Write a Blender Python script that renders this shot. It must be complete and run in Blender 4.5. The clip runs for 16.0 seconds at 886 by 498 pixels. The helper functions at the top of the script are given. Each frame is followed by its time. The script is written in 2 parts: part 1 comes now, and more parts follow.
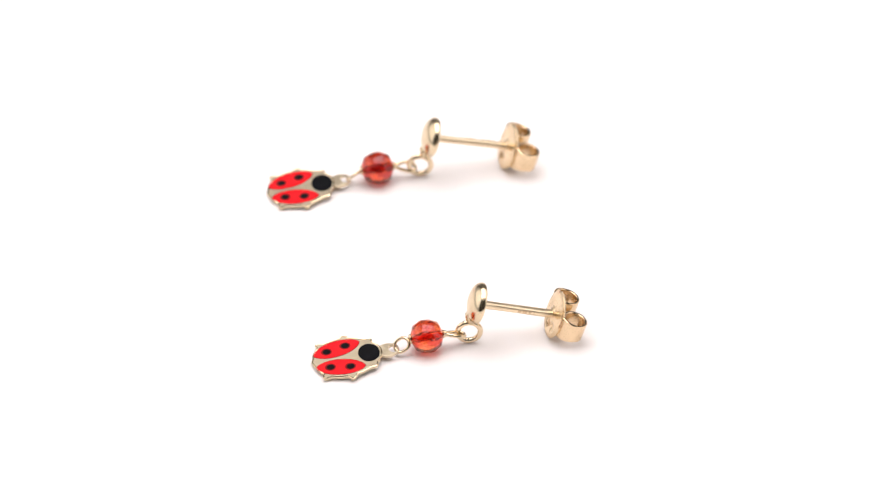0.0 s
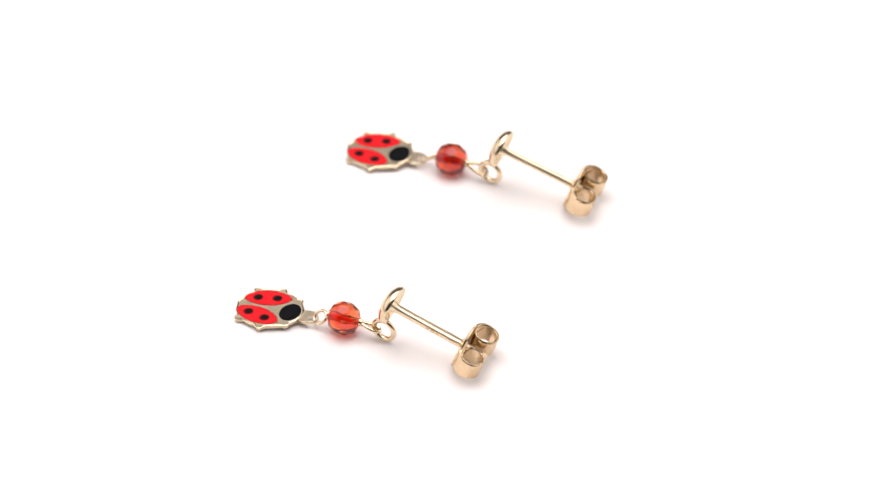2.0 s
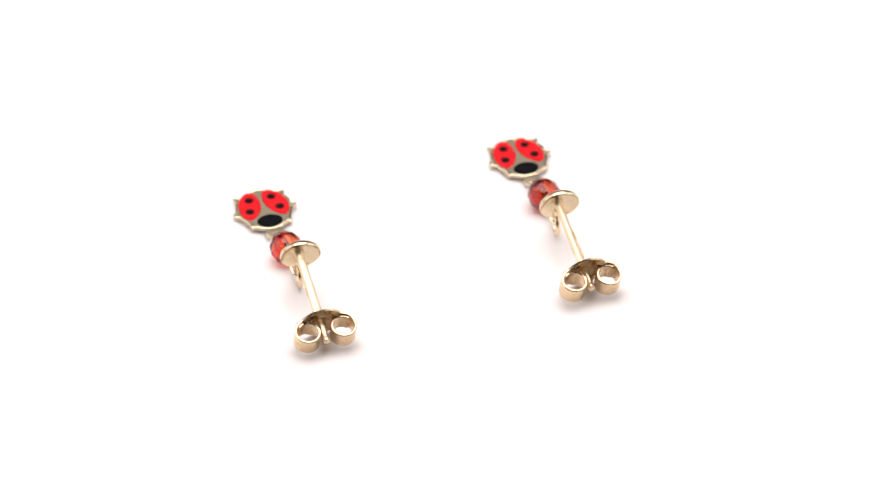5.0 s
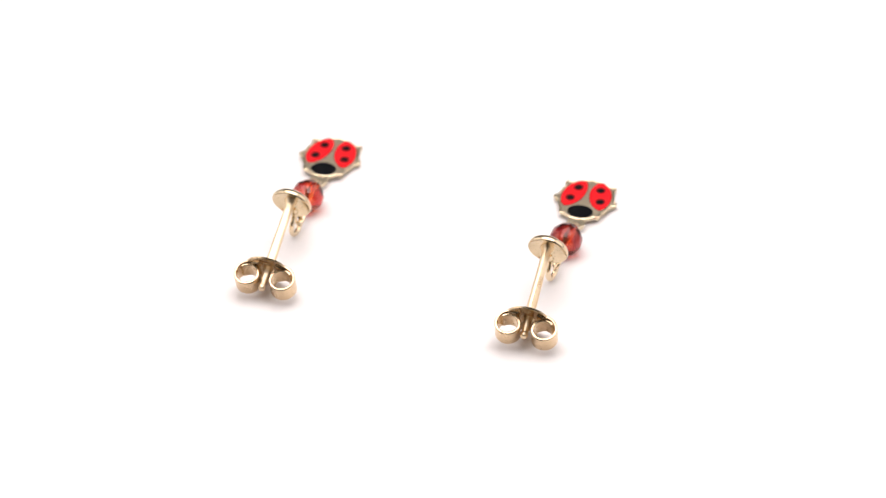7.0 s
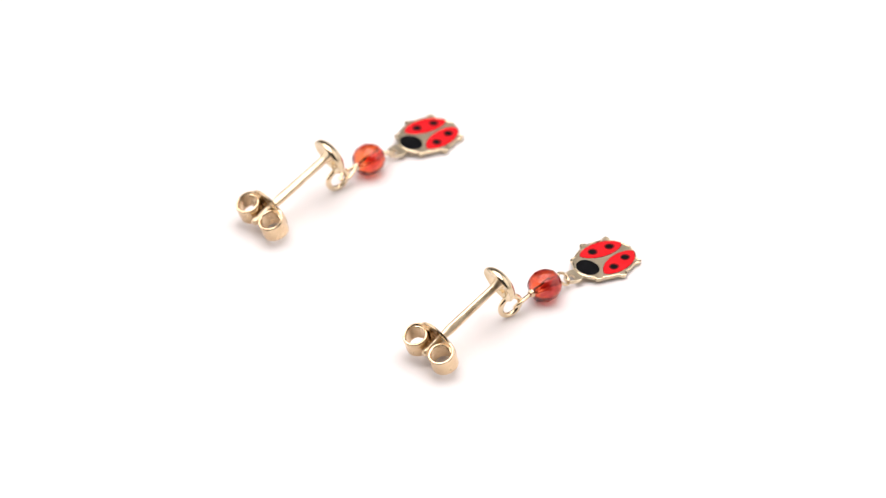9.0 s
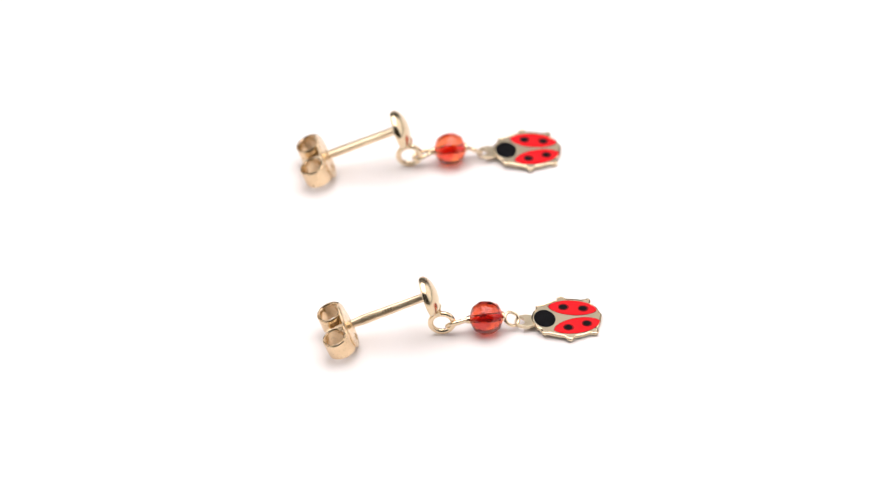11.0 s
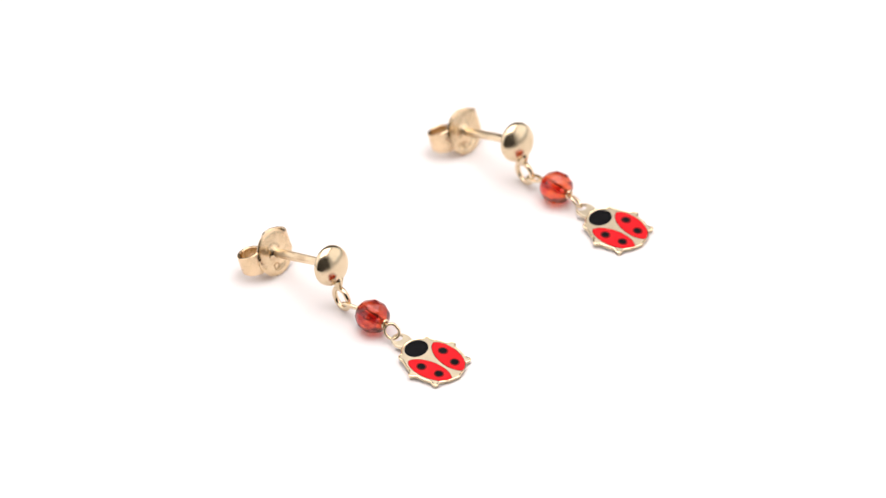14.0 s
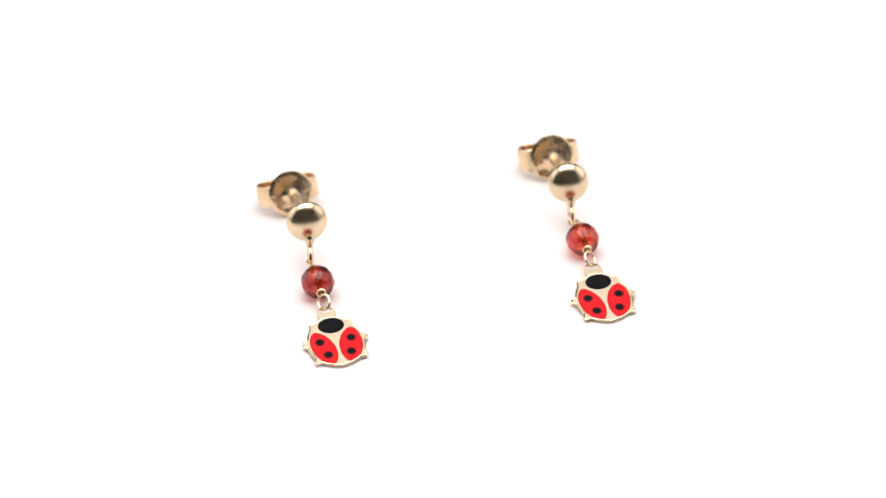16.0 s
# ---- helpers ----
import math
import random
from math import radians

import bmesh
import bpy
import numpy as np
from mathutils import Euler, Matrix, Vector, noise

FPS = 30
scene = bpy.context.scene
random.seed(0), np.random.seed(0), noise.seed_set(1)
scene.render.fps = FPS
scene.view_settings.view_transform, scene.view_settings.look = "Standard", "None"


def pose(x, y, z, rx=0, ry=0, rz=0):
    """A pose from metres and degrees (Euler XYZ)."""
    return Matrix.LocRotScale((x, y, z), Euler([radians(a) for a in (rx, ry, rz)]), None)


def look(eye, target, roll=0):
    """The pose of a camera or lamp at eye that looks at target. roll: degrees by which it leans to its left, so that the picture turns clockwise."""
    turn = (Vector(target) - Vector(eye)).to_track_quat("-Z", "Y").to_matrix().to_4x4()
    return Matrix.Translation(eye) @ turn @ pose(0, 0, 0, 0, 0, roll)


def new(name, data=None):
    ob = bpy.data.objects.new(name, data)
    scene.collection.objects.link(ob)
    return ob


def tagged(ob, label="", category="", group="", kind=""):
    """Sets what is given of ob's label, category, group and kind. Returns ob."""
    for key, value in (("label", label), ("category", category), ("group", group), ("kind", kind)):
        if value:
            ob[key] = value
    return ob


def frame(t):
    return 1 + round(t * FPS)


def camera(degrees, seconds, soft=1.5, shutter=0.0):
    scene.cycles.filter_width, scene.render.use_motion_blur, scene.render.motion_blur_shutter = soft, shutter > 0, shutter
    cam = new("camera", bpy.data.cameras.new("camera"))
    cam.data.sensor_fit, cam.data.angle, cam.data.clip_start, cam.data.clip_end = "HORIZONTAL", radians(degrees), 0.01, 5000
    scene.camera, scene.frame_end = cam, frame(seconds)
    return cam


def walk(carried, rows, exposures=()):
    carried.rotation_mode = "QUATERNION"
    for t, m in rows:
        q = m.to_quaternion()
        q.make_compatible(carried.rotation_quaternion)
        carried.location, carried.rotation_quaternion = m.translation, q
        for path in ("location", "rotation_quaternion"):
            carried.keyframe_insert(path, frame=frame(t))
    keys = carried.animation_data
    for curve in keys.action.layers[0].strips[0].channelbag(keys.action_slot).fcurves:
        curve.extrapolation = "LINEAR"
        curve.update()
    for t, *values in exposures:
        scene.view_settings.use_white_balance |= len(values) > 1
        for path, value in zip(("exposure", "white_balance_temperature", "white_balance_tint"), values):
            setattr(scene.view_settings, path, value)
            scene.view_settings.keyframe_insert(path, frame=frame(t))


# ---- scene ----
MM = 0.001

# camera: stands still before a turning table
cam = camera(10.476, 16.0, 1.3)
EYE, AIM = (0.00077, -0.34184, 0.2807), (0.00077, -0.00156, 0.00175)
walk(cam, [(0.0, look(EYE, AIM, -1.4)), (16.0, look(EYE, AIM, -1.4))])
cam.data.dof.use_dof = True
cam.data.dof.focus_distance = 0.432
cam.data.dof.aperture_fstop = 31.0

# light: a large softbox overhead, inside a light tent, and an added lamp at each side
world = bpy.data.worlds.new("studio")
scene.world = world
world.use_nodes = True
world.node_tree.nodes["Background"].inputs[0].default_value = (0.9, 0.95, 1.0, 1)
world.node_tree.nodes["Background"].inputs[1].default_value = 0.05


def area_lamp(name, eye, target, width, depth, watts, colour=(1, 1, 1)):
    data = bpy.data.lights.new(name, "AREA")
    data.shape, data.size, data.size_y, data.energy, data.color = "RECTANGLE", width, depth, watts, colour
    ob = new(name, data)
    ob.matrix_world = look(eye, target)
    return ob


area_lamp("softbox_light", (0.0, 0.15, 0.68), (0.0, 0.15, 0.0), 0.8, 0.8, 6.6, (1.0, 0.958, 0.953))
# unseen side lamps added in place of brightly lit tent walls
for side in (-1, 1):
    area_lamp("tent_wall_fill_light", (0.48 * side, 0.1, 0.33), (0.0, 0.1, 0.2), 0.7, 0.5, 0.85, (1.0, 0.958, 0.953))


# materials
def material(name):
    m = bpy.data.materials.new(name)
    m.use_nodes = True
    return m, m.node_tree.nodes, m.node_tree.links, m.node_tree.nodes["Principled BSDF"]


def grain(nodes, links, bsdf, scale, strength, distance, detail=4.0):
    """Fine relief from object-space noise."""
    coord, tex, bump = (nodes.new(k) for k in ("ShaderNodeTexCoord", "ShaderNodeTexNoise", "ShaderNodeBump"))
    tex.inputs["Scale"].default_value, tex.inputs["Detail"].default_value = scale, detail
    bump.inputs["Strength"].default_value, bump.inputs["Distance"].default_value = strength, distance
    links.new(coord.outputs["Object"], tex.inputs["Vector"])
    links.new(tex.outputs["Fac"], bump.inputs["Height"])
    links.new(bump.outputs["Normal"], bsdf.inputs["Normal"])
    return coord, tex


def mottled(nodes, links, coord, scale, low, high, a=0.35, b=0.65):
    """A colour ramp over a second, coarser noise."""
    tex, ramp = nodes.new("ShaderNodeTexNoise"), nodes.new("ShaderNodeValToRGB")
    tex.inputs["Scale"].default_value, tex.inputs["Detail"].default_value = scale, 3.0
    ramp.color_ramp.elements[0].position, ramp.color_ramp.elements[1].position = a, b
    ramp.color_ramp.elements[0].color, ramp.color_ramp.elements[1].color = (*low, 1), (*high, 1)
    links.new(coord.outputs["Object"], tex.inputs["Vector"])
    links.new(tex.outputs["Fac"], ramp.inputs["Fac"])
    return ramp


def gold(name, low, high, rough_low, rough_high, relief):
    m, nodes, links, bsdf = material(name)
    bsdf.inputs["Metallic"].default_value = 1.0
    coord, tex = grain(nodes, links, bsdf, 2600.0, relief, 0.00004)
    links.new(mottled(nodes, links, coord, 700.0, low, high).outputs["Color"], bsdf.inputs["Base Color"])
    rough = mottled(nodes, links, coord, 1500.0, (rough_low,) * 3, (rough_high,) * 3)
    links.new(rough.outputs["Color"], bsdf.inputs["Roughness"])
    return m


POLISHED = gold("polished_gold", (0.76, 0.61, 0.41), (0.85, 0.70, 0.49), 0.13, 0.20, 0.10)
DOME = gold("satin_gold", (0.68, 0.55, 0.365), (0.78, 0.645, 0.445), 0.18, 0.24, 0.10)
PRESSED = gold("pressed_gold", (0.71, 0.54, 0.34), (0.82, 0.64, 0.42), 0.17, 0.30, 0.4)
CHARM = gold("charm_gold", (0.64, 0.54, 0.385), (0.69, 0.585, 0.42), 0.32, 0.42, 0.08)
WORN = gold("worn_gold", (0.77, 0.61, 0.41), (0.87, 0.71, 0.495), 0.30, 0.42, 0.12)
COILED = gold("coiled_gold", (0.70, 0.52, 0.325), (0.82, 0.63, 0.41), 0.16, 0.28, 0.3)
STAMP = gold("stamped_gold", (0.56, 0.40, 0.24), (0.66, 0.48, 0.30), 0.3, 0.4, 0.2)


def enamel(name, low, high, rough):
    m, nodes, links, bsdf = material(name)
    coord, tex = grain(nodes, links, bsdf, 1400.0, 0.08, 0.00004, 2.0)
    links.new(mottled(nodes, links, coord, 900.0, low, high).outputs["Color"], bsdf.inputs["Base Color"])
    bsdf.inputs["Roughness"].default_value = rough
    bsdf.inputs["Specular IOR Level"].default_value = 0.08
    return m


RED = enamel("red_enamel", (0.74, 0.012, 0.018), (0.82, 0.018, 0.024), 0.4)
MAROON = enamel("dark_red_enamel", (0.20, 0.006, 0.008), (0.34, 0.010, 0.012), 0.4)
BLACK = enamel("black_enamel", (0.003, 0.003, 0.004), (0.006, 0.006, 0.008), 0.4)


def bead_glass(name, low, high):
    m, nodes, links, bsdf = material(name)
    coord, tex = grain(nodes, links, bsdf, 900.0, 0.06, 0.00004, 2.0)
    # the colour's dark and bright blotches imitate light broken up by the facets
    links.new(mottled(nodes, links, coord, 620.0, low, high, 0.42, 0.56).outputs["Color"], bsdf.inputs["Base Color"])
    bsdf.inputs["Transmission Weight"].default_value = 1.0
    bsdf.inputs["IOR"].default_value = 1.55
    bsdf.inputs["Roughness"].default_value = 0.05
    return m


DEEP_CRYSTAL = bead_glass("deep_red_crystal", (0.32, 0.010, 0.012), (0.88, 0.10, 0.025))
CRYSTAL = bead_glass("orange_red_crystal", (0.60, 0.020, 0.016), (0.98, 0.20, 0.05))


def plain(name, low, high, rough, scale):
    m, nodes, links, bsdf = material(name)
    coord, tex = grain(nodes, links, bsdf, scale * 8, 0.1, 0.0001)
    links.new(mottled(nodes, links, coord, scale, low, high).outputs["Color"], bsdf.inputs["Base Color"])
    bsdf.inputs["Roughness"].default_value = rough
    return m


WHITE = plain("white_acrylic", (0.875, 0.832, 0.826), (0.89, 0.848, 0.842), 0.75, 60.0)
PAPER = plain("white_paper", (0.80, 0.80, 0.80), (0.83, 0.83, 0.83), 0.8, 9.0)
GREY = plain("grey_paper", (0.12, 0.118, 0.115), (0.15, 0.148, 0.145), 0.8, 9.0)
WALLS = plain("dark_cloth", (0.028, 0.026, 0.024), (0.042, 0.039, 0.036), 0.85, 3.0)


# mesh helpers
def part(name, bm, mat, parent=None, label="", smooth=True, sharp=40):
    """One mesh object of its own, under a thing or under a part."""
    me = bpy.data.meshes.new(name)
    bmesh.ops.recalc_face_normals(bm, faces=bm.faces)
    for f in bm.faces:
        f.smooth = smooth
    bm.to_mesh(me)
    bm.free()
    me.materials.append(mat)
    if smooth:
        me.set_sharp_from_angle(angle=radians(sharp))
    ob = new(name, me)
    if parent:
        ob.parent = parent
    if label:
        tagged(ob, label=label)
    return ob


def tube(bm, points, radius, closed=False, sides=12):
    """A round wire along points; radius is a number or one per point."""
    points = [Vector(p) for p in points]
    n = len(points)
    radii = [radius] * n if isinstance(radius, (int, float)) else radius
    side, rings = None, []
    for i, p in enumerate(points):
        a = points[i - 1] if closed or i else p
        b = points[(i + 1) % n] if closed or i < n - 1 else p
        t = (b - a).normalized()
        if side is None:
            side = t.orthogonal().normalized()
        side = (side - t * side.dot(t)).normalized()
        other = t.cross(side)
        rings.append([bm.verts.new(p + (side * math.cos(k) + other * math.sin(k)) * radii[i])
                      for k in (2 * math.pi * j / sides for j in range(sides))])
    for i in range(n if closed else n - 1):
        r, s = rings[i], rings[(i + 1) % n]
        if closed and i == n - 1:
            k = min(range(sides), key=lambda j: (s[j].co - r[0].co).length)
            s = s[k:] + s[:k]
        for j in range(sides):
            bm.faces.new((r[j], r[(j + 1) % sides], s[(j + 1) % sides], s[j]))
    if not closed:
        bm.faces.new(rings[0])
        bm.faces.new(rings[-1])
    return bm


def hoop(centre, u, v, radius, long=0.0, steps=40):
    """Points of a ring in the plane of u and v, drawn out along u by long on both sides."""
    centre, u, v = Vector(centre), Vector(u).normalized(), Vector(v).normalized()
    made = []
    for i in range(steps):
        a = 2 * math.pi * (i + 0.5) / steps
        shift = long if math.cos(a) > 0 else -long
        made.append(centre + u * (math.cos(a) * radius + shift) + v * (math.sin(a) * radius))
    return made


def lathe(bm, profile, place, sides=48):
    """Turns (along, radius) pairs round the local x axis of place."""
    rings = []
    for along, radius in profile:
        if radius < 1e-9:
            rings.append([bm.verts.new(place @ Vector((along, 0, 0)))])
        else:
            rings.append([bm.verts.new(place @ Vector((along, radius * math.cos(k), radius * math.sin(k))))
                          for k in (2 * math.pi * j / sides for j in range(sides))])
    for r, s in zip(rings, rings[1:]):
        for j in range(sides):
            k = (j + 1) % sides
            ring = [r[j % len(r)], r[k % len(r)], s[k % len(s)], s[j % len(s)]]
            bm.faces.new(list(dict.fromkeys(ring)))
    return bm


def slab(bm, outline, low, high, place, bevel=0.0, hole=()):
    """A flat plate between two heights with a bevelled upper edge; hole is an inner outline with as many points."""
    def loop(points, z, grow=0.0):
        cx = sum(p[0] for p in points) / len(points)
        cy = sum(p[1] for p in points) / len(points)
        ring = []
        for x, y in points:
            d = math.hypot(x - cx, y - cy)
            k = (d + grow) / d
            ring.append(bm.verts.new(place @ Vector((cx + (x - cx) * k, cy + (y - cy) * k, z))))
        return ring
    rings = [loop(outline, low), loop(outline, high - bevel)]
    if bevel:
        rings.append(loop(outline, high - 0.3 * bevel, -0.3 * bevel))
        rings.append(loop(outline, high, -bevel))
    n = len(outline)
    if hole:
        rings += [loop(hole, high), loop(hole, low)]
        rings.append(rings[0])
    for r, s in zip(rings, rings[1:]):
        for j in range(n):
            bm.faces.new((r[j], r[(j + 1) % n], s[(j + 1) % n], s[j]))
    if not hole:
        bm.faces.new(rings[0])
        bm.faces.new(rings[-1])
    return bm


def ribbon(bm, path, widths, thick, place):
    """A bent strip: path in the (x, y) plane of place, its width along z."""
    n, rings = len(path), []
    for i, (x, y) in enumerate(path):
        a, b = path[max(i - 1, 0)], path[min(i + 1, n - 1)]
        t = Vector((b[0] - a[0], b[1] - a[1])).normalized()
        nx, ny, w, e = -t.y * thick / 2, t.x * thick / 2, widths[i] / 2, thick * 0.25
        ring = [(nx, ny, w - e), (nx * 0.5, ny * 0.5, w), (-nx * 0.5, -ny * 0.5, w), (-nx, -ny, w - e),
                (-nx, -ny, -w + e), (-nx * 0.5, -ny * 0.5, -w), (nx * 0.5, ny * 0.5, -w), (nx, ny, -w + e)]
        rings.append([bm.verts.new(place @ Vector((x + p, y + q, z))) for p, q, z in ring])
    for r, s in zip(rings, rings[1:]):
        for j in range(8):
            bm.faces.new((r[j], r[(j + 1) % 8], s[(j + 1) % 8], s[j]))
    bm.faces.new(rings[0])
    bm.faces.new(rings[-1])
    return bm


def bar(bm, size, place):
    bmesh.ops.create_cube(bm, size=1.0, matrix=place @ Matrix.Diagonal((*size, 1)))
    return bm


# the place
def disc(bm, radius, low, high, sides=96):
    return lathe(bm, [(low, 0), (low, radius), (high - 0.002, radius), (high, radius - 0.002), (high, 0)],
                 pose(0, 0, 0, 0, -90, 0), sides)


def structure():
    top = tagged(part("turntable", disc(bmesh.new(), 0.2, -0.0165, 0.0), WHITE),
                 "white matt turntable disc under the earrings", "turntable", kind="structure")
    # a dark grey paper sheet curves up behind the turntable, on a table with a dark cloth
    # both are unseen, added to darken what the gold reflects
    bm, rows = bmesh.new(), []
    arc = [radians(9 * k) for k in range(11)]
    line = [(0.45 + 0.3 * math.sin(a), 0.2855 - 0.3 * math.cos(a)) for a in arc] + [(0.75, 0.745)]
    line += [(0.7515, 0.745)] + [(0.45 + 0.3015 * math.sin(a), 0.2855 - 0.3015 * math.cos(a)) for a in reversed(arc)]
    for y, z in line:
        rows.append([bm.verts.new((x, y, z)) for x in (-0.555, 0.555)])
    for r, s in zip(rows, rows[1:] + rows[:1]):
        bm.faces.new((r[0], r[1], s[1], s[0]))
    for k in (0, 1):
        for i in range(len(rows) // 2 - 1):
            bm.faces.new((rows[i][k], rows[i + 1][k], rows[-2 - i][k], rows[-1 - i][k]))
    tagged(part("backdrop", bm, GREY), "unseen dark grey paper sheet curving up behind the turntable, added to darken reflections", "backdrop", kind="structure")
    # white fabric light tent; unseen dark front behind the camera, added for dark reflections
    for name, size, at, mat in (("tent_side", (0.004, 1.2, 0.76), (-0.56, 0.15, 0.366), PAPER), ("tent_side", (0.004, 1.2, 0.76), (0.56, 0.15, 0.366), PAPER),
                                ("tent_top", (1.116, 1.2, 0.004), (0, 0.15, 0.75), PAPER), ("added_dark_front", (1.116, 0.004, 0.76), (0, -0.455, 0.366), WALLS)):
        tagged(part(name, bar(bmesh.new(), size, pose(*at)), mat, smooth=False), "unseen plain fabric light tent panel that shapes light and reflections", "light tent", kind="structure")
    tagged(part("table", bar(bmesh.new(), (1.116, 1.2, 0.03), pose(0, 0.15, -0.0316)), WALLS, smooth=False),
           "unseen table under the turntable, its dark cloth added to darken reflections", "table", kind="structure")
    return top


# the earrings; lengths in millimetres, x from the bead to the charm, z up
def charm_outline(steps=180):
    """Egg-shaped body with three blunt legs a side, without the hanging tab."""
    legs = [radians(a) for a in (47, 91, 134)]
    made = []
    for i in range(steps):
        a = 2 * math.pi * i / steps
        side = min(a, 2 * math.pi - a)
        leg = max(math.exp(-abs((side - c) / 0.10) ** 3) for c in legs)
        grow = 1 + 0.165 * leg * (0.6 if side > 2 else 1.0) + 0.035 * math.exp(-(side / 0.09) ** 2)
        made.append((7.22 + 3.08 * math.cos(a) * grow, 2.52 * math.sin(a) * (1 + 0.12 * math.cos(a)) * grow))
    return made


def leaf(cx, cy, half, width, turn, steps=22):
    made = []
    for i in range(2 * steps):
        s = -1 + 2 * i / steps if i <= steps else 3 - 2 * i / steps
        w = width * max(0.0, 1 - s * s) ** 0.64 * (1 if i <= steps else -1)
        made.append((cx + half * s * math.cos(turn) - w * math.sin(turn), cy + half * s * math.sin(turn) + w * math.cos(turn)))
    return made


def ring_points(cx, cy, rx, ry, steps=32):
    return [(cx + rx * math.cos(2 * math.pi * i / steps), cy + ry * math.sin(2 * math.pi * i / steps)) for i in range(steps)]


def scaled(points):
    return [(x * MM, y * MM) for x, y in points]


def add_charm(thing, swing):
    """The ladybird: a stamped gold plate with red and black enamel, lying almost flat."""
    flat = pose(3.4 * MM, 0, 0.42 * MM, 0, 3.3, swing) @ pose(-3.4 * MM, 0, 0)
    bm = slab(bmesh.new(), scaled(charm_outline()), 0, 0.36 * MM, flat, 0.11 * MM)
    plate = part("charm_plate", bm, CHARM, thing, "pale gold ladybird plate with blunt legs", sharp=12)
    tab = slab(bmesh.new(), scaled(ring_points(3.57, 0, 1.03, 0.84)), 0.04 * MM, 0.33 * MM, flat, 0.05 * MM,
               scaled(ring_points(3.07, 0, 0.42, 0.54)))
    part("hanging_eye", tab, CHARM, plate, sharp=12)
    top = 0.36 * MM
    # brighter gold along the plate's edge stands for the highlight on its bevel
    edge = [flat @ Vector((x, y, top - 0.05 * MM)) for x, y in scaled(charm_outline())]
    part("highlight_rim", tube(bmesh.new(), edge, 0.085 * MM, True, 8), POLISHED, plate, "bright rounded gold edge standing for the highlight on the bevel")
    bm = slab(bmesh.new(), scaled(ring_points(5.27, 0.03, 0.97, 1.19)), top - 0.02 * MM, top + 0.035 * MM, flat, 0.02 * MM)
    part("head", bm, BLACK, plate, "round black enamel head", sharp=12)
    for side in (1, -1):
        bm = slab(bmesh.new(), scaled(leaf(8.03, side * 1.24, 2.2, 1.0, side * radians(-11))), top - 0.02 * MM, top + 0.03 * MM, flat, 0.02 * MM)
        part("wing", bm, RED, plate, "glossy red enamel wing", sharp=12)
        bm = slab(bmesh.new(), scaled(leaf(8.03, side * 1.24, 2.27, 1.06, side * radians(-11))), top - 0.02 * MM, top + 0.015 * MM, flat, 0.01 * MM)
        part("wing_edge", bm, MAROON, plate, "dark red line round the wing", sharp=12)
        for x, y, r in ((7.18, 1.43, 0.385), (8.93, 1.05, 0.375)):
            bm = slab(bmesh.new(), scaled(ring_points(x + 0.02, side * y, r * 1.3, r * 1.22, 20)), top, top + 0.036 * MM, flat, 0.004 * MM)
            part("spot_edge", bm, MAROON, plate, "dark red smudge round the spot", sharp=12)
            bm = slab(bmesh.new(), scaled(ring_points(x, side * y, r * 0.98, r * 0.93, 20)), top, top + 0.045 * MM, flat, 0.012 * MM)
            part("wing_spot", bm, BLACK, plate, "black enamel spot", sharp=12)


def add_bead(thing, spin, long, glass, label):
    """A pressed bead with ten soft-edged facets in each row and flat ends."""
    bm = bmesh.new()
    rows = ((20, 1.45), (46, 1.58), (75, 1.57), (105, 1.57), (134, 1.58), (160, 1.45))
    for k, (polar, radius) in enumerate(rows):
        for j in range(10):
            a = 2 * math.pi * (j + 0.5 * (k % 2)) / 10 + radians(spin)
            p, r = radians(polar), radius * MM
            bm.verts.new((long * r * math.cos(p), r * math.sin(p) * math.cos(a), 1.53 * MM + r * math.sin(p) * math.sin(a)))
    bmesh.ops.convex_hull(bm, input=bm.verts)
    bmesh.ops.dissolve_limit(bm, angle_limit=radians(4), verts=bm.verts, edges=bm.edges)
    bmesh.ops.bevel(bm, geom=bm.edges[:], offset=0.07 * MM, segments=2, profile=0.5, affect="EDGES")
    bead = part("bead", bm, glass, thing, label, sharp=70)
    # the drilled hole is an air space inside the glass
    bore = part("bore", tube(bmesh.new(), [(x * MM, 0, 1.5 * MM) for x in (-1.3, 0, 1.3)], 0.27 * MM, sides=16), glass, bead, "drilled hole through the bead")
    bore.data.flip_normals()
    return bead


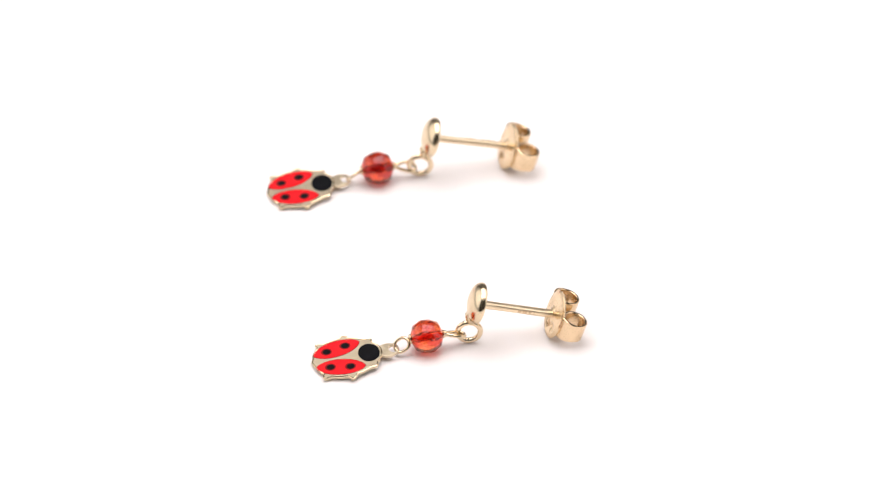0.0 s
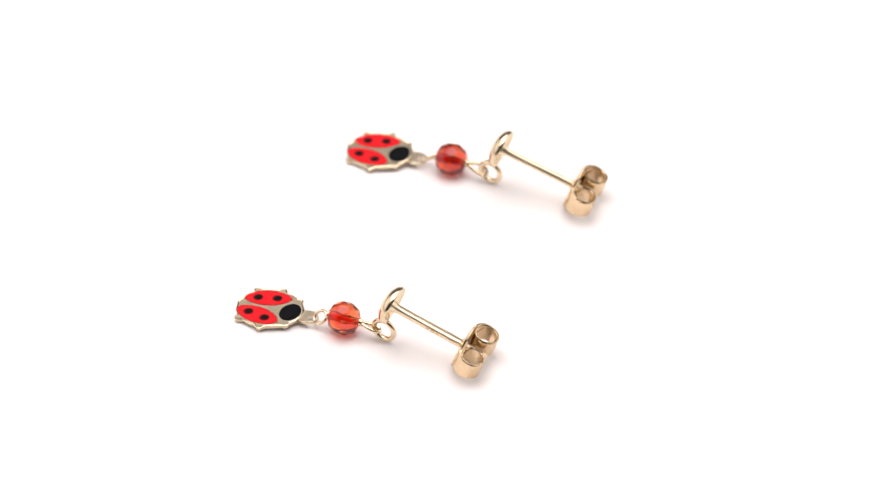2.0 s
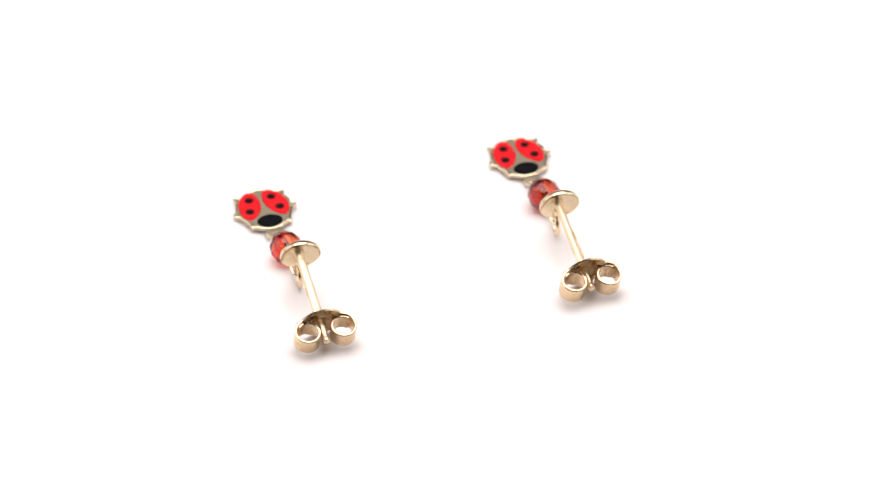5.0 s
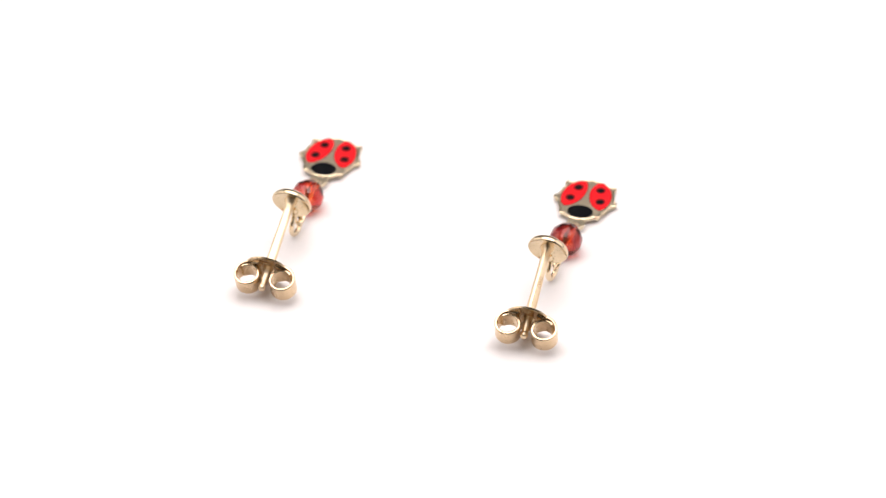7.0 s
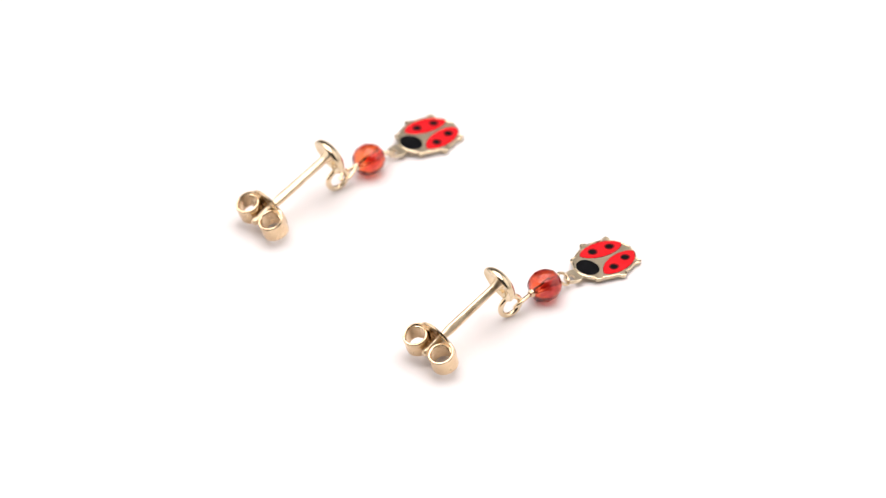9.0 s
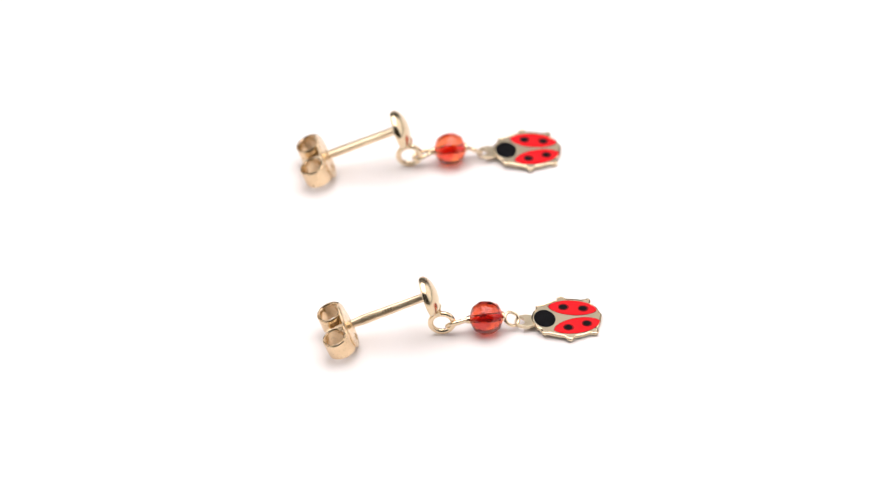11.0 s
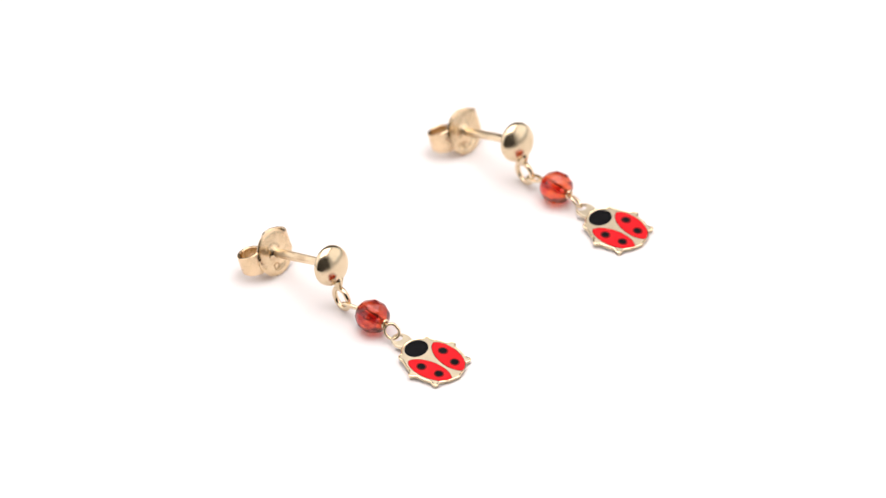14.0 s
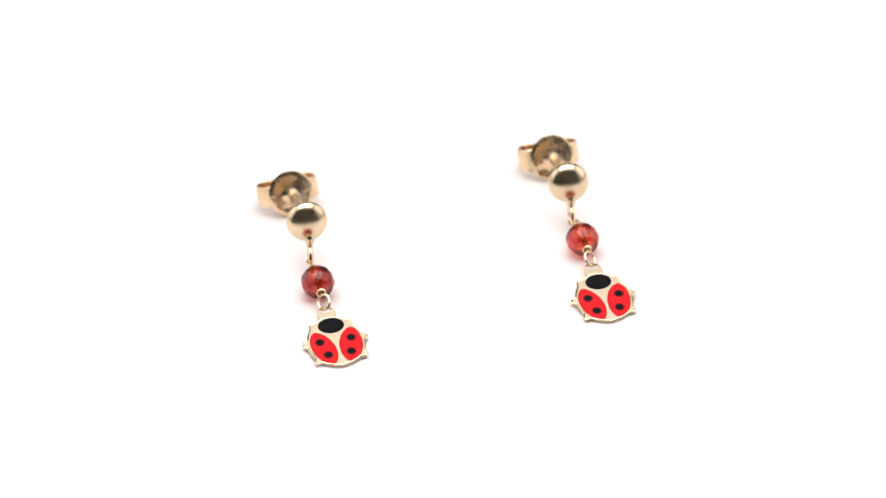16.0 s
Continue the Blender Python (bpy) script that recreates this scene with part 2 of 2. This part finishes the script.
def add_wire(thing, ring_x, eye_width, eye_side, lean):
    """The eye pin through the bead: a drawn-out eye in the ring, a round eye in the charm."""
    z = 1.5 * MM
    bm = tube(bmesh.new(), [(x * MM, 0, z) for x in (-1.75, -1.5, -1.35)], 0.14 * MM, sides=10)
    tube(bm, [(x * MM, 0, z) for x in (1.35, 1.5, 1.65)], 0.14 * MM, sides=10)
    tube(bm, hoop((-1.53 * MM, 0, z), (0, 1, 0), (0, 0, 1), 0.27 * MM, steps=20), 0.13 * MM, True, 8)
    tube(bm, hoop((-1.72 * MM, 0, z), (0, 1, 0.1), (0.1, 0, 1), 0.22 * MM, steps=20), 0.11 * MM, True, 8)
    tube(bm, hoop((1.5 * MM, 0, z), (0, 1, 0), (0, 0, 1), 0.34 * MM, steps=20), 0.13 * MM, True, 8)
    part("pin", bm, POLISHED, thing, "thin gold wire through the bead")
    # the eye narrows towards the bead
    near, far, side = Vector((-1.66, 0, 1.5)), Vector((ring_x + 0.42, 0, 1.02)), Vector(eye_side).normalized()
    points = []
    for i in range(40):
        a = 2 * math.pi * i / 40
        s = 0.5 + 0.5 * math.cos(a)
        points.append((near.lerp(far, s) + side * math.sin(a) * eye_width * (0.5 + 0.75 * s)) * MM)
    part("pin_eye", tube(bmesh.new(), points, 0.175 * MM, True, 10), POLISHED, thing)
    bm = tube(bmesh.new(), hoop((2.3 * MM, 0.05 * MM, 1.02 * MM), (1, 0, -0.62), (0.3, 0.8 * lean, 0.5), 0.58 * MM, 0.12 * MM), 0.145 * MM, True, 10)
    part("pin_eye", bm, POLISHED, thing)


def add_stud(thing, dome_x, dome_y, dome_z, tilt, yaw, rolled, hallmark):
    """Hollow domed button with its flattened post. Returns the place of the post's root."""
    root = pose(dome_x * MM, dome_y * MM, dome_z * MM, 0, -tilt, yaw)
    profile = [(0.30, 0), (0.28, 0.8), (0.22, 1.3), (0.12, 1.66), (0.02, 1.76), (-0.02, 1.82), (0.05, 1.87), (0.18, 1.87)]
    profile += [(0.18 + 0.93 * math.sin(radians(a)), 1.87 * math.cos(radians(a))) for a in range(6, 90, 6)] + [(1.11, 0)]
    part("dome", lathe(bmesh.new(), [(a * MM, r * MM) for a, r in profile], root @ pose(0, 0, 0, 0, 0, -4)), DOME, thing, "polished gold domed button, hollow behind")
    # the post is rolled flat along most of its length
    flat = root @ pose(0, 0.1 * MM, 0, rolled, 0, 0)
    bm, rings = bmesh.new(), []
    for along, wide, thick in ((0.5, 0.62, 0.62), (0.28, 0.60, 0.60), (0.0, 0.44, 0.40), (-0.5, 0.38, 0.34), (-2.2, 0.39, 0.315), (-6.0, 0.44, 0.315),
                               (-6.7, 0.37, 0.33), (-8.5, 0.33, 0.33), (-8.65, 0.26, 0.26), (-8.85, 0.26, 0.26), (-9.0, 0.32, 0.32), (-9.3, 0.30, 0.30), (-9.42, 0.16, 0.16)):
        ring = []
        for j in range(24):
            c, d = math.cos(2 * math.pi * j / 24), math.sin(2 * math.pi * j / 24)
            y = math.copysign(abs(c) ** 0.72, c) * wide * MM
            z = math.copysign(abs(d) ** 0.72, d) * thick * MM
            ring.append(bm.verts.new(flat @ Vector((along * MM, y, z))))
        rings.append(ring)
    for r, q in zip(rings, rings[1:]):
        for j in range(24):
            bm.faces.new((r[j], r[(j + 1) % 24], q[(j + 1) % 24], q[j]))
    bm.faces.new(rings[0])
    bm.faces.new(rings[-1])
    post = part("post", bm, WORN, thing, "flattened gold ear post with a stamped mark", sharp=50)
    face = 0.318 * MM
    if hallmark:
        oval = [flat @ p for p in hoop((-3.5 * MM, 0, face), (1, 0, 0), (0, 1, 0), 0.19 * MM, 0.36 * MM, 32)]
        part("stamp_ring", tube(bmesh.new(), oval, 0.028 * MM, True, 6), STAMP, post)
        box = [(-4.5, 0.21), (-6.0, 0.23), (-6.0, -0.23), (-4.5, -0.21)]
        part("stamp_ring", tube(bmesh.new(), [flat @ Vector((x * MM, y * MM, face)) for x, y in box], 0.022 * MM, True, 6), STAMP, post)
        for along, length in ((-3.25, 0.14), (-3.5, 0.18), (-3.75, 0.12)):
            part("stamp_bar", bar(bmesh.new(), (length * MM, 0.22 * MM, 0.05 * MM), flat @ pose(along * MM, 0, face)), STAMP, post)
    else:
        for along, length in ((-3.6, 0.3), (-4.1, 0.4), (-4.6, 0.25), (-5.05, 0.3)):
            part("stamp_bar", bar(bmesh.new(), (length * MM, 0.05 * MM, 0.22 * MM), flat @ pose(along * MM, 0.395 * MM, 0)), STAMP, post)
    return root


def add_ring(thing, ring_x, ring_y, root):
    """One stout wire ring, drawn up into a neck under the dome."""
    z = 1.33 * MM
    bm = tube(bmesh.new(), hoop((ring_x * MM, ring_y * MM, z), (1, -0.15, 0), (0, 0, 1), 1.02 * MM, steps=48), 0.245 * MM, True, 14)
    part("jump_ring", bm, POLISHED, thing, "round gold wire ring")
    high, low = root @ Vector((0.48 * MM, 0, -1.1 * MM)), root @ Vector((0.40 * MM, 0, -1.78 * MM))
    top = Vector(((ring_x - 0.25) * MM, ring_y * MM, z + 0.90 * MM))
    path = [high, high.lerp(low, 0.5), low, low.lerp(top, 0.5), top]
    part("ring_lug", tube(bmesh.new(), path, [0.4 * MM, 0.56 * MM, 0.46 * MM, 0.34 * MM, 0.27 * MM], sides=16), DOME, thing)


def add_clutch(thing, root, along, roll, dents):
    """Butterfly back: an upright oval plate with two strips curled behind it."""
    place = root @ pose(-along * MM, 0, 0, roll, 0, 0) @ pose(0, 0, 0, 0, 0, 180)
    bm, rings, steps = bmesh.new(), [], 40
    for s in (0.17, 0.21, 0.27, 0.34, 0.42, 0.5, 0.6, 0.7, 0.8, 0.93, 1.0, 0.97, 0.7, 0.4, 0.3, 0.17):
        back = len(rings) > 10
        ring = []
        for i in range(steps):
            a = 2 * math.pi * i / steps
            y, z = 2.1 * s * math.cos(a) - 0.1 * s, 2.2 * s * math.sin(a)
            bulge = 0.02 * y * y + 0.01 * z * z + 0.06 * z - 0.12 - 0.30 * math.exp(-((y * y + z * z) / 0.3) ** 1.5)
            bulge += sum(deep * math.exp(-((y - at_y) ** 2 + (z - at_z) ** 2) / 0.11) for at_y, at_z, deep in dents)
            ring.append(bm.verts.new(place @ Vector(((bulge + (0.24 if back else 0.09 if s == 1.0 else 0)) * MM, y * MM, z * MM))))
        rings.append(ring)
    for r, s in zip(rings, rings[1:] + rings[:1]):
        for j in range(steps):
            bm.faces.new((r[j], r[(j + 1) % steps], s[(j + 1) % steps], s[j]))
    clutch = part("clutch_plate", bm, PRESSED, thing, "gold butterfly back, oval plate")
    for side in (1, -1):
        path = [(0.24 + 0.02 * y, y) for y in (0.8, 1.0, 1.3)]
        widths = [2.6, 2.5, 2.3]
        for k in range(41):
            a = radians(-84 + k * 10.0)
            r = 1.16 - 0.0058 * k
            path.append((1.34 + r * math.sin(a), 1.62 + r * math.cos(a)))
            widths.append(max(1.75, 2.2 - 0.05 * k))
        part("clutch_scroll", ribbon(bmesh.new(), [(x * MM, side * y * MM) for x, y in path], [w * MM for w in widths], 0.25 * MM, place),
             COILED, clutch, "curled gold strip")
    # a small round maker's mark pressed under the hole
    y, z = 0.25, -1.25
    mark = hoop(((0.02 * y * y + 0.01 * z * z + 0.06 * z - 0.125) * MM, y * MM, z * MM), (0, 1, 0), (0.04, 0, 1), 0.3 * MM, steps=24)
    part("stamp_ring", tube(bmesh.new(), [place @ p for p in mark], 0.035 * MM, True, 6), STAMP, clutch)


def add_earring(dome_x, dome_y, tilt, yaw, swing, spin, long, glass, bead_label, ring_x, clutch_at, roll, dents, eye_width, eye_side, lean, rolled, hallmark, label):
    thing = new("earring")
    thing.empty_display_size = 0.002
    add_charm(thing, swing)
    add_bead(thing, spin, long, glass, bead_label)
    add_wire(thing, ring_x, eye_width, eye_side, lean)
    root = add_stud(thing, dome_x, dome_y, 4.4, tilt, yaw, rolled, hallmark)
    add_ring(thing, ring_x, dome_y * 0.8 - 0.02, root)
    add_clutch(thing, root, clutch_at, roll, dents)
    return tagged(thing, label, "earring", "pair of ladybird earrings")


turntable = structure()
earring_a = add_earring(-5.4, 0.25, 18.0, 1.4, 0.8, 0, 1.05, DEEP_CRYSTAL, "faceted deep red crystal bead", -4.0, 7.3, 3.0, ((-0.45, -1.2, 0.10), (0.25, -1.25, 0.12)), 0.46, (0, -0.65, 0.76), 1, 46, True,
                        "gold ladybird drop earring with deep red crystal bead, lying on white")
earring_b = add_earring(-4.95, 0.05, 19.0, -2.0, -1.5, 12, 1.03, CRYSTAL, "faceted orange-red crystal bead", -3.85, 7.05, 1.0, ((-0.8, -1.05, 0.26), (0.05, -1.35, 0.24), (0.85, -1.0, 0.28)), 0.40, (0, 1, 0.15), -1, 8, False,
                        "gold ladybird drop earring with orange-red crystal bead, lying on white")


def turn(t):
    """The turntable's angle in radians: a steady clockwise turn with a slight unevenness."""
    return -0.292155 * t + 0.0000789 * t * (16 - t) + 0.00005225 * t * (16 - t) * (t - 8)


def motions():
    times = [k / 4 for k in range(65)]
    walk(turntable, [(t, pose(0, 0, 0, 0, 0, math.degrees(turn(t)))) for t in times])
    for thing, x, y, heading in ((earring_a, -5.15, 10.84, -169.8), (earring_b, -0.87, -13.5, -168.4)):
        walk(thing, [(t, pose(0, 0, 0, 0, 0, math.degrees(turn(t))) @ pose(x * MM, y * MM, 0, 0, 0, heading)) for t in times])


motions()
